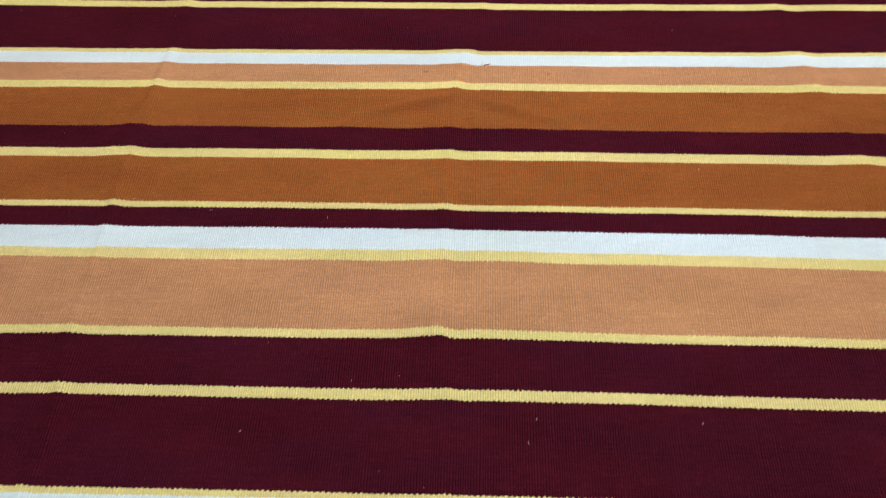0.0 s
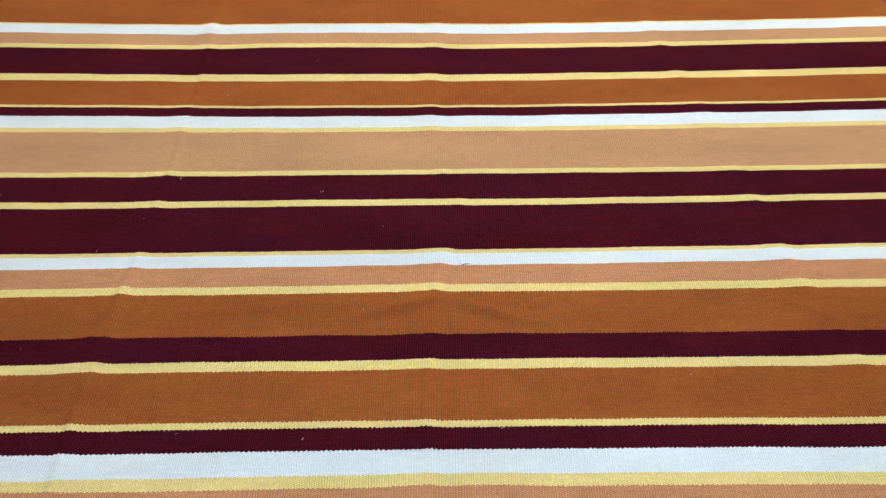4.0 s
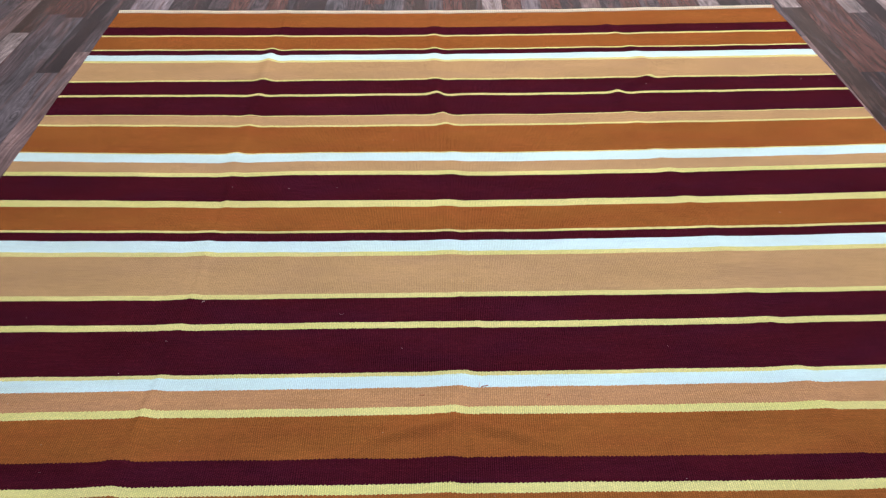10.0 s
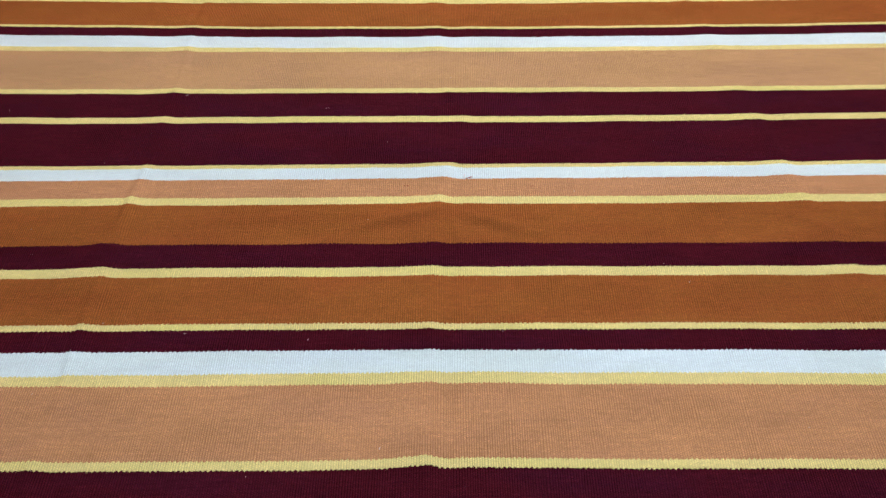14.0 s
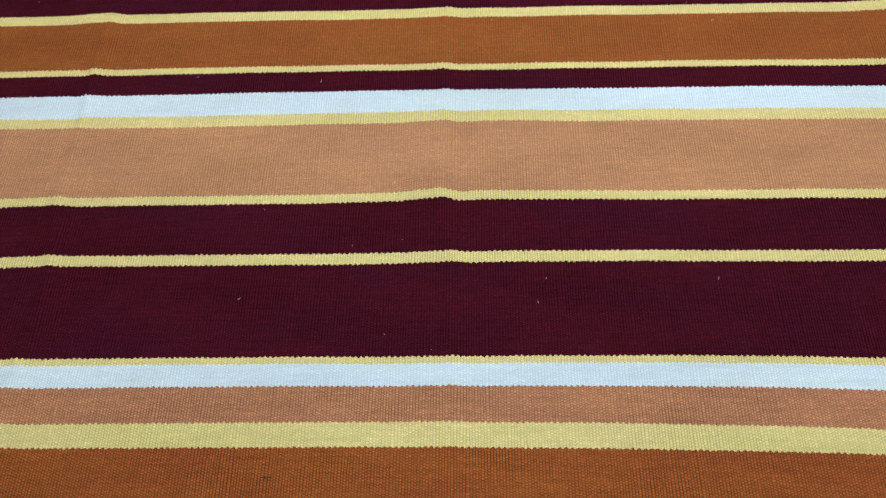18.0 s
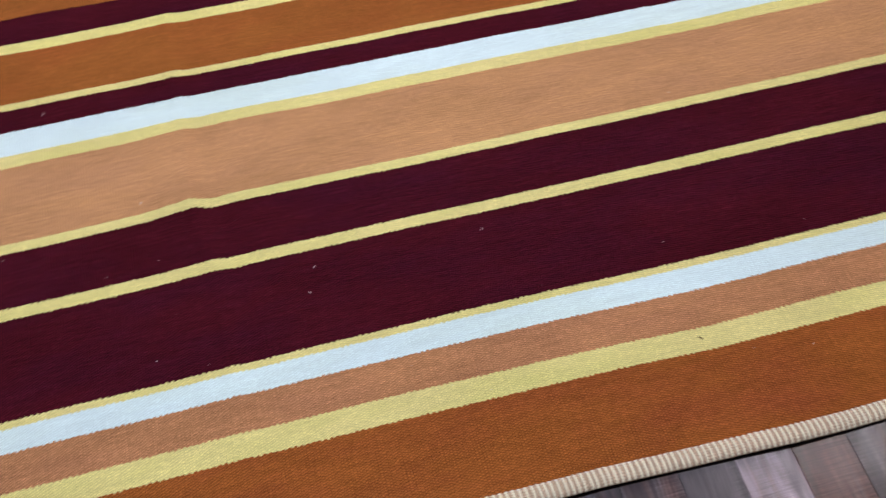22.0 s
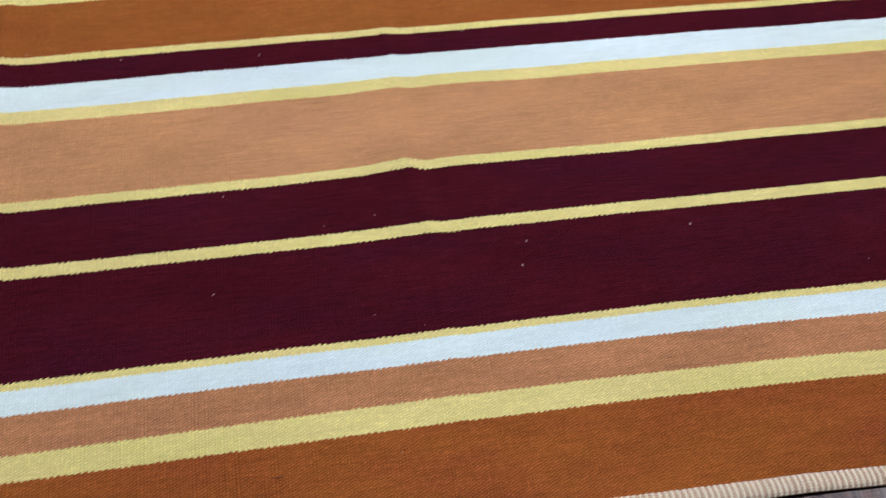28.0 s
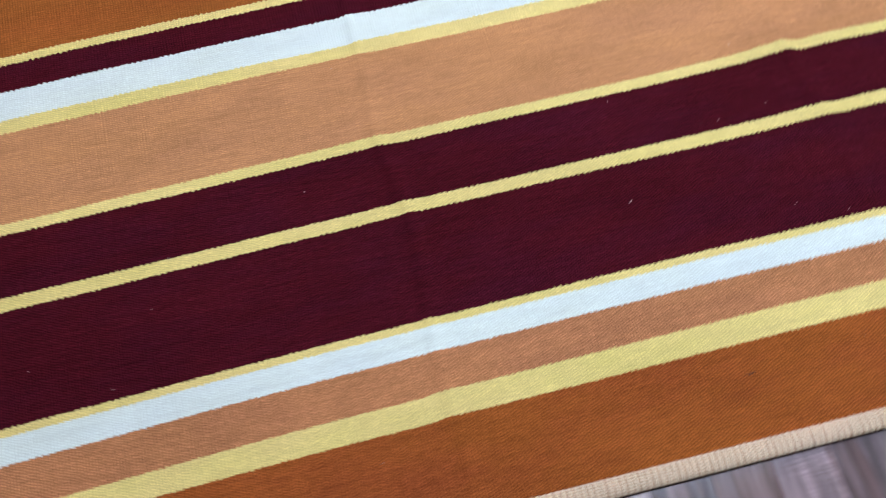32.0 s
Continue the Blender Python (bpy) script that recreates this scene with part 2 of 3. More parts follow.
PLANK_TONES = {"grey": (0.088, 0.062, 0.066), "light": (0.300, 0.228, 0.218), "red": (0.110, 0.050, 0.043), "dark": (0.046, 0.031, 0.034),
               "brown": (0.072, 0.042, 0.036), "blue": (0.116, 0.094, 0.102), "pink": (0.185, 0.118, 0.112), "mauve": (0.215, 0.165, 0.178), "pale": (0.40, 0.325, 0.315)}

COMMON_TONES = ["grey", "light", "red", "dark", "brown", "blue", "pink", "mauve", "dark", "brown", "grey", "red"]

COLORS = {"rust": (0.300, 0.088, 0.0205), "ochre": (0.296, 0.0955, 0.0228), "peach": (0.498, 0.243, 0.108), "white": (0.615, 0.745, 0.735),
          "yellow": (0.695, 0.590, 0.232), "maroon": (0.0585, 0.0058, 0.0110), "tan": (0.480, 0.278, 0.127), "caramel": (0.450, 0.200, 0.090)}
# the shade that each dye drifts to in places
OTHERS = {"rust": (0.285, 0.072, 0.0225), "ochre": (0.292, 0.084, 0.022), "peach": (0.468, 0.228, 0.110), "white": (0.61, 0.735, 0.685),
          "yellow": (0.655, 0.585, 0.200), "maroon": (0.052, 0.0060, 0.0140), "tan": (0.455, 0.262, 0.130), "caramel": (0.415, 0.180, 0.088)}
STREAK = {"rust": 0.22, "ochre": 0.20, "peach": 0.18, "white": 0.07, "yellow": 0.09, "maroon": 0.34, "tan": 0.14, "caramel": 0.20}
WEAVE_SHADE = {"rust": 0.54, "ochre": 0.40, "peach": 0.34, "white": 0.17, "yellow": 0.28, "maroon": 0.60, "tan": 0.26, "caramel": 0.47}
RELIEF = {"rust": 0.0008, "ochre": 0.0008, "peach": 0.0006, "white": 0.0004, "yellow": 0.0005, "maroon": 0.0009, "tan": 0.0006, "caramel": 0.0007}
FABRIC = {k: woven("wool_" + k, c, OTHERS[k], STREAK[k], WEAVE_SHADE[k], RELIEF[k], 0.2 if k == "white" else 0.6) for k, c in COLORS.items()}
BINDING = woven("binding_tape", (0.50, 0.35, 0.24), (0.52, 0.33, 0.24), 0.1, 0.4)
CORD = plain("cotton_cord", (0.82, 0.75, 0.57), 0.92, 60)
EDGE_SHADOW = plain("edge_shadow_black", (0.008, 0.006, 0.006), 0.95, 60)
LINT = plain("lint_fibre", (0.62, 0.55, 0.52), 0.9, 60)
THREAD_RED = plain("loose_red_thread", (0.35, 0.08, 0.04), 0.9, 60)
DARK_YARN = plain("dark_yarn", (0.06, 0.02, 0.01), 0.9, 60)
WOOD = wood("laminate_strip")
WOOD_FAR = wood("laminate_strip_far", True)
WALL = plain("wall_paint", (0.42, 0.39, 0.36), 0.8)
CEIL = plain("ceiling_paint", (0.30, 0.30, 0.30), 0.85)
PLAIN_BASE = plain("subfloor", (0.03, 0.025, 0.025), 0.8)
STEEL = plain("powder_coated_steel", (0.7, 0.7, 0.7), 0.4)
GLOW, gt, gb = node_material("lit_diffuser")
gb.inputs["Base Color"].default_value = (0.9, 0.9, 0.9, 1)
gb.inputs["Emission Color"].default_value = (0.92, 0.97, 1.0, 1)
gb.inputs["Emission Strength"].default_value = 3.0


# ---- mesh helpers ----
def link_mesh(name, verts, faces, material, parent=None, label="", smooth=False):
    me = bpy.data.meshes.new(name)
    me.from_pydata([tuple(v) for v in verts], [], [tuple(f) for f in faces])
    if smooth:
        me.polygons.foreach_set("use_smooth", [True] * len(me.polygons))
    me.materials.append(material)
    me.update()
    ob = new(name, me)
    if parent is not None:
        ob.parent = parent
    if label:
        tagged(ob, label)
    return ob


def part(name, bm, material, parent, label=""):
    me = bpy.data.meshes.new(name)
    bm.to_mesh(me)
    bm.free()
    me.materials.append(material)
    ob = new(name, me)
    ob.parent = parent
    if label:
        tagged(ob, label)
    return ob


def box_bm(x0, y0, z0, x1, y1, z1, bevel=0.0):
    bm = bmesh.new()
    bmesh.ops.create_cube(bm, size=1, matrix=Matrix.Translation(((x0 + x1) / 2, (y0 + y1) / 2, (z0 + z1) / 2)) @ Matrix.Diagonal((x1 - x0, y1 - y0, z1 - z0, 1)))
    if bevel:
        bmesh.ops.bevel(bm, geom=bm.edges[:], offset=bevel, segments=1, affect="EDGES")
    return bm


def grid_faces(rows, cols):
    i = np.arange(rows - 1)[:, None] * cols + np.arange(cols - 1)[None]
    return np.stack([i, i + 1, i + cols + 1, i + cols], -1).reshape(-1, 4)


def fast_mesh(name, verts, faces, material, smooth=True):
    me = bpy.data.meshes.new(name)
    nv, nf = len(verts), len(faces)
    me.vertices.add(nv)
    me.vertices.foreach_set("co", np.asarray(verts, np.float32).ravel())
    me.loops.add(nf * 4)
    me.loops.foreach_set("vertex_index", np.asarray(faces, np.int32).ravel())
    me.polygons.add(nf)
    me.polygons.foreach_set("loop_start", np.arange(nf, dtype=np.int32) * 4)
    me.polygons.foreach_set("use_smooth", np.full(nf, smooth))
    me.update(calc_edges=True)
    me.validate()
    me.materials.append(material)
    return new(name, me)


# ---- the room ----
X0, X1, Y0, Y1 = -4.2, 4.4, -3.2, 7.4
for name, box in (("wall_west", (X0 - 0.12, Y0 - 0.12, 0, X0, Y1 + 0.12, CEILING_Z)), ("wall_east", (X1, Y0 - 0.12, 0, X1 + 0.12, Y1 + 0.12, CEILING_Z)),
                  ("wall_south", (X0, Y0 - 0.12, 0, X1, Y0, CEILING_Z)), ("wall_north", (X0, Y1, 0, X1, Y1 + 0.12, CEILING_Z))):
    tagged(part(name, box_bm(*box[:3], *box[3:]), WALL, None), "plain greige painted wall closing the room", "wall", "", "structure")
tagged(part("ceiling", box_bm(X0 - 0.12, Y0 - 0.12, CEILING_Z, X1 + 0.12, Y1 + 0.12, CEILING_Z + 0.1), CEIL, None), "flat grey ceiling with recessed light panels", "ceiling", "", "structure")


def ceiling_light():
    """A flat panel, 0.6 by 0.6 m, under the ceiling."""
    ob = new("ceiling_light")
    w, l, e = 0.3, 0.3, 0.02
    for a in ((-w, -l, -w + e, l), (w - e, -l, w, l), (-w + e, -l, w - e, -l + e), (-w + e, l - e, w - e, l)):
        part("frame", box_bm(a[0], a[1], -0.03, a[2], a[3], 0, 0.002), STEEL, ob)
    part("diffuser", box_bm(-w + e, -l + e, -0.02, w - e, l - e, -0.01), GLOW, ob, "glowing frosted diffuser")
    return tagged(ob, "assumed flat white ceiling light panel with frosted diffuser", "ceiling light", "ceiling light panels")


panel = ceiling_light()
panel.matrix_basis = pose(*PANELS[0], CEILING_Z - 0.001)
for x, y in PANELS[1:]:
    copy_thing(panel, pose(x, y, CEILING_Z - 0.001))
for x, y in PANELS:
    lamp = bpy.data.lights.new("panel_lamp", "AREA")
    lamp.shape, lamp.size, lamp.size_y, lamp.energy, lamp.color = "RECTANGLE", 0.54, 0.54, PANEL_WATTS * ROW_GAIN[y] * COLUMN_GAIN[x] * (NEAR_GAIN[x] if y == 0.75 else 1.0), (COOL_LAMP if (x, y) == (0.2, 0.75) else LAMP_COLOR)
    new("panel_lamp", lamp).matrix_world = pose(x, y, CEILING_Z - 0.035)

# ---- the rug ----
# boundaries between the bands, from the near end to the far end, in metres
BOUNDS = [0.150, 0.1805, 0.3355, 0.3796, 0.4462, 0.4897, 0.5031, 0.6953, 0.7190, 0.8355, 0.8560, 1.0310, 1.0605, 1.1200, 1.1773, 1.1945, 1.3325, 1.3605,
          1.4360, 1.5740, 1.6005, 1.6695, 1.7125, 1.7265, 1.9015, 1.9275, 2.0350, 2.0560, 2.2390, 2.2607, 2.3180, 2.3640, 2.3760, 2.5120, 2.5510, 2.7095,
          2.7360, 2.8060, 2.8660, 2.8740, 3.0774, 3.0912, 3.1639, 3.1711, 3.3376, 3.3558, 3.4815, 3.4953, 3.6674, 3.6884, 3.7461, 3.7957, 3.8083, 3.9477,
          3.9644, 4.0601, 4.2327, 4.2700]
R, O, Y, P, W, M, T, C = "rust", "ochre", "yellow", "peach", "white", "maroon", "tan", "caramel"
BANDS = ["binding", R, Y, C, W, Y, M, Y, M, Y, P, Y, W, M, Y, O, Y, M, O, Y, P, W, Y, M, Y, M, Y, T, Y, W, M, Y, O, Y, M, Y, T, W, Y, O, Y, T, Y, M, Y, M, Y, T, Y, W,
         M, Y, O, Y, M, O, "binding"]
TOOTH = 0.0100
RUG_Z = 0.007


def lean(y):
    """Slope and bow of the bands, which do not lie quite straight."""
    s = np.interp(y, [0.18, 0.38, 0.50, 0.72, 0.86, 1.12, 1.44, 1.70, 2.05, 2.33, 2.83, 3.5, 4.3], [-0.0095, -0.0057, -0.0011, 0.0028, 0.0046, 0.0045, 0.0042, 0.007, 0.0035, -0.0015, -0.001, -0.0026, -0.012])
    c = np.interp(y, [0.18, 0.38, 0.50, 0.72, 1.12, 1.44, 1.70, 2.05, 2.33, 2.83, 3.5, 4.3], [-0.0004, -0.0111, -0.007, -0.0040, -0.0040, -0.002, 0.003, 0.004, 0.011, 0.015, 0.003, 0.016])
    return s, c


def band_line(i, x, teeth=True):
    y = BOUNDS[i]
    s, c = lean(y)
    xr = 0.31 + 0.165 * y
    out = y + s * (x - xr) + c * (x * x - xr * xr)
    out = out + 0.0006 * np.sin(x * 7.7 + y * 9.0) - 0.0035 * np.exp(-((x + 0.25) / 0.5) ** 2) * np.exp(-((y - 0.68) / 0.4) ** 2)
    out = out - 0.002 * np.exp(-((x - 0.5) / 0.25) ** 2) * np.exp(-((y - 0.9) / 0.3) ** 2) - 0.005 * np.exp(-((x - 1.0) / 0.35) ** 2) * np.exp(-((y - 1.1) / 0.24) ** 2) - 0.0030 * np.exp(-((x - 0.88) / 0.28) ** 2) * np.exp(-((y - 0.68) / 0.3) ** 2) + 0.006 * np.exp(-((x - 0.09) / 0.13) ** 2) * np.exp(-((y - 0.95) / 0.13) ** 2) - 0.004 * np.exp(-((x - 0.33) / 0.25) ** 2) * np.exp(-((y - 1.92) / 0.07) ** 2)
    out = out - (0.006 * np.clip((x - 0.35) / 0.6, 0, 1) + 0.002 * np.clip(-x - 0.2, 0, 0.5)) * np.exp(-((y - 0.31) / 0.12) ** 2)
    out = out - 0.004 * np.clip((-x - 0.9) / 0.4, 0, 1) * np.exp(-((y - 0.5) / 0.25) ** 2)
    # the near end waves to and fro, most on the right
    out = out + np.interp(x, [-1.5, -0.7, -0.5, -0.12, 0.07, 0.25, 0.45, 0.54, 0.62, 0.70, 0.78, 0.87, 0.97, 1.1, 1.2, 1.3, 1.65], [0, -0.001, 0.001, 0.003, 0, 0.001, -0.003, -0.003, -0.006, -0.009, -0.0125, -0.017, -0.0165, -0.012, -0.0125, -0.0137, -0.013]) * np.exp(-((y - 0.14) / 0.085) ** 2)
    out = out + np.interp(x, [0.0, 0.2, 0.45, 0.65, 0.82, 0.95, 1.08, 1.22, 1.36, 1.5], [0, 0, -0.002, -0.0015, -0.004, 0.001, 0.005, 0.006, 0.001, 0]) * np.exp(-((y - 0.38) / 0.09) ** 2) + np.interp(x, [-1.4, -0.9, -0.6, -0.2, 0.0], [-0.004, -0.003, -0.001, -0.001, 0]) * np.exp(-((y - 0.36) / 0.05) ** 2)
    # bands around y 1.17 pulled nearer to fit the camera's view
    out = out - 0.0026 * np.exp(-((x - 0.35) / 0.5) ** 2) * np.exp(-((y - 1.17) / 0.11) ** 2)
    # the left fold has shifted the weave on its two sides
    beyond = 0.5 - 0.5 * np.tanh((x + 0.76) / 0.02)
    out = out + beyond * (0.002 * np.exp(-((y - 1.031) / 0.015) ** 2) - 0.003 * np.exp(-((x + 0.76) / 0.25) ** 2) * np.exp(-((y - 1.0605) / 0.012) ** 2)) + 0.0018 * np.tanh((x + 0.785) / 0.012) * np.exp(-((x + 0.785) / 0.12) ** 2) * np.exp(-((y - 0.36) / 0.06) ** 2)
    # the far half's bands bent to fit the camera's view of its bulges
    out = out + 0.016 * np.exp(-((x + 0.30) / 0.36) ** 4) * np.exp(-((y - 2.77) / 0.19) ** 2) + 0.008 * np.exp(-((x + 1.25) / 0.4) ** 2) * np.exp(-((y - 3.15) / 0.2) ** 2)
    out = out - 0.008 * np.exp(-((x - 0.4) / 0.3) ** 2) * np.exp(-((y - 3.3) / 0.22) ** 2)
    if teeth and 0 < i < len(BOUNDS) - 1:
        out = out + np.interp(y, [1.2, 2.0], [0.0015, 0.0010]) * (0.8 + 0.35 * np.sin(x * 113 + 2 * i)) * np.tanh(1.6 * np.sin(2 * math.pi * x / TOOTH + i + 0.6 * np.sin(x * 41 + i))) + 0.0004 * np.sin(2 * math.pi * x / 0.037 + 3 * i)
    return out


def rug_left(y):
    return np.interp(y, [0.1, 1.0, 2.0, 2.75, 3.5, 4.0, 4.35], [-1.575, -1.565, -1.556, -1.556, -1.58, -1.592, -1.606]) + 0.002 * np.sin(y * 9)


def rug_right(y):
    return np.interp(y, [0.1, 0.8, 2.0, 3.38, 4.0, 4.3], [1.667, 1.657, 1.642, 1.619, 1.600, 1.587]) + 0.0015 * np.sin(y * 11 + 1)


FOLDS = [  # (points of the fold line as y, x; height at y; width; height of the crease)
    ([0.1, 0.7, 0.85, 1.05, 1.6, 1.92, 3.39, 4.3], [-0.775, -0.764, -0.779, -0.780, -0.765, -0.752, -0.756, -0.78], [0.1, 0.35, 0.8, 1.6, 2.0, 2.6, 3.4, 3.9, 4.3], [0.003, 0.006, 0.006, 0.007, 0.006, 0.0035, 0.015, 0.009, 0.003], 0.034, 0.0032),
    ([0.1, 0.7, 0.86, 1.2, 1.6, 1.8, 1.92, 2.05, 2.5, 2.85, 3.4, 4.3], [0.0, 0.0, -0.02, -0.02, 0.0, 0.045, 0.065, 0.01, 0.0, 0.03, -0.04, -0.05], [0.1, 0.35, 0.6, 0.86, 1.1, 1.36, 1.6, 1.75, 2.0, 2.8, 3.4, 4.0, 4.3], [0.0005, 0.003, 0.008, 0.013, 0.005, 0.010, 0.008, 0.005, 0.003, 0.006, 0.013, 0.007, 0.002], 0.036, 0.0014),
    ([0.1, 0.7, 1.2, 1.6, 2.2, 3.36, 3.49, 3.6, 4.3], [0.95, 0.985, 0.985, 0.905, 0.84, 0.695, 0.85, 0.87, 0.70], [0.1, 0.5, 1.1, 1.35, 1.6, 2.0, 3.0, 3.4, 3.9, 4.3], [0.0, 0.0005, 0.001, 0.006, 0.008, 0.003, 0.005, 0.010, 0.007, 0.001], 0.034, 0.0008)]


def rug_height(x, y):
    z = 0.0012 * (1 + np.sin(x * 3.1 + 1.7 * np.sin(y * 2.1)) * np.sin(y * 2.7 + 0.6 * np.sin(x * 4.0)))
    z = z + 0.0009 * (1 + np.sin(x * 23 + 2.0 * np.sin(y * 5.0)) * np.sin(y * 19 + 1.6 * np.sin(x * 6.0)))
    for fy, fx, ay, ah, w, crease in FOLDS:
        d = x - np.interp(y, fy, fx)
        a = np.interp(y, ay, ah) * (0.85 + 0.3 * np.sin(y * 8.3 + fx[0] * 5))
        side = np.where(d + 0.007 > 0, 0.82, 1.28) * w * np.interp(y, [1.9, 2.8], [1.0, 0.66])
        z = z + a * (np.exp(-((d + 0.007) / side) ** 2) - 0.28 * np.exp(-((d - 0.045) / 0.03) ** 2) + np.interp(y, [0, 1.5, 2.2], [0.46, 0.36, 0.08]) * np.tanh(d / 0.014) * np.exp(-(d / 0.03) ** 2))
        # the pressed crease itself: a small step, higher in places
        e = d - 0.006 + 0.004 * np.sin(y * 17)
        z = z + crease * (0.8 + 0.4 * np.sin(y * 13.0 + fx[0] * 9)) * np.tanh(e / 0.008) * np.exp(-(e / 0.055) ** 2)
    # a broad ruck on the rust band before the middle
    z = z + 0.003 * np.exp(-((y - 1.52) / 0.05) ** 2) * np.exp(-((x + 0.12) / 0.22) ** 2)
    # slanting wrinkles there and by the far fold
    for x0, y0, turn, length, height in ((-0.10, 1.510, 0.30, 0.12, 0.0150), (-0.20, 1.450, 0.16, 0.09, 0.0040), (0.14, 1.505, -0.34, 0.11, 0.0125), (0.05, 1.49, -1.35, 0.05, 0.0060), (0.22, 1.42, -0.20, 0.10, 0.0030), (-0.47, 1.515, 0.10, 0.17, 0.0055), (0.90, 1.50, -0.5, 0.08, 0.0080), (-0.775, 1.475, 1.3, 0.06, 0.0060), (0.05, 3.0, 0.1, 0.15, 0.004)):
        a, b = (x - x0) * math.cos(turn) + (y - y0) * math.sin(turn), (y - y0) * math.cos(turn) - (x - x0) * math.sin(turn)
        z = z + height * np.exp(-(a / length) ** 2 - (b / 0.016) ** 2)
    # the near end ripples a little where it is not pressed flat
    z = z + 0.0028 * np.exp(-((y - 0.15) / 0.16) ** 2) * (1 + np.sin(x * 15.5 + 0.8)) * np.clip(x + 0.1, 0, 1)
    return np.maximum(z, -0.004)


rug = tagged(new("rug"), "large flat-woven striped wool rug lying flat on the floor", "rug")
GRID_X = np.arange(-1.63, 1.69, RIB / 4)
RIB_Z = 0.0003 * np.abs(np.sin(math.pi * GRID_X / RIB)) ** 0.7
BAND_LABEL = {"rust": "rust-brown woven stripe", "ochre": "ochre-brown woven stripe", "peach": "peach-tan woven stripe", "tan": "yellowish tan woven stripe", "caramel": "caramel-brown woven stripe", "white": "cool white woven stripe", "yellow": "pale yellow woven stripe", "maroon": "dark maroon woven stripe"}
for i, kind in enumerate(BANDS):
    if kind == "binding":
        continue
    # near bands are finer in both directions
    grade = 0 if BOUNDS[i] < 1.15 else 1 if BOUNDS[i] < 1.7 else 2
    n = max(2, int(math.ceil((BOUNDS[i + 1] - BOUNDS[i]) / (0.012, 0.008, 0.02)[grade])) + 1)
    gx = GRID_X[::2] if grade == 2 else GRID_X
    lo_, hi_ = band_line(i, gx), band_line(i + 1, gx)
    k = np.linspace(0, 1, n)[:, None]
    yy = lo_ + (hi_ - lo_) * k
    xx = np.clip(np.broadcast_to(gx, yy.shape), rug_left(yy), rug_right(yy))
    zz = RUG_Z + rug_height(xx, yy) + (RIB_Z[::2] * 0 if grade == 2 else RIB_Z * (1.0, 0.5)[grade])
    pad = lambda a, l, r: np.concatenate([l, a, r], 1)
    verts = np.stack([pad(xx, xx[:, :1] - 0.0015, xx[:, -1:] + 0.0015), pad(yy, yy[:, :1], yy[:, -1:]), pad(zz, zz[:, :1] * 0 + 0.0005, zz[:, :1] * 0 + 0.0005)], -1).reshape(-1, 3)
    ob = fast_mesh("stripe", verts, grid_faces(n, len(gx) + 2), FABRIC[kind])
    ob.parent = rug
    tagged(ob, BAND_LABEL[kind])


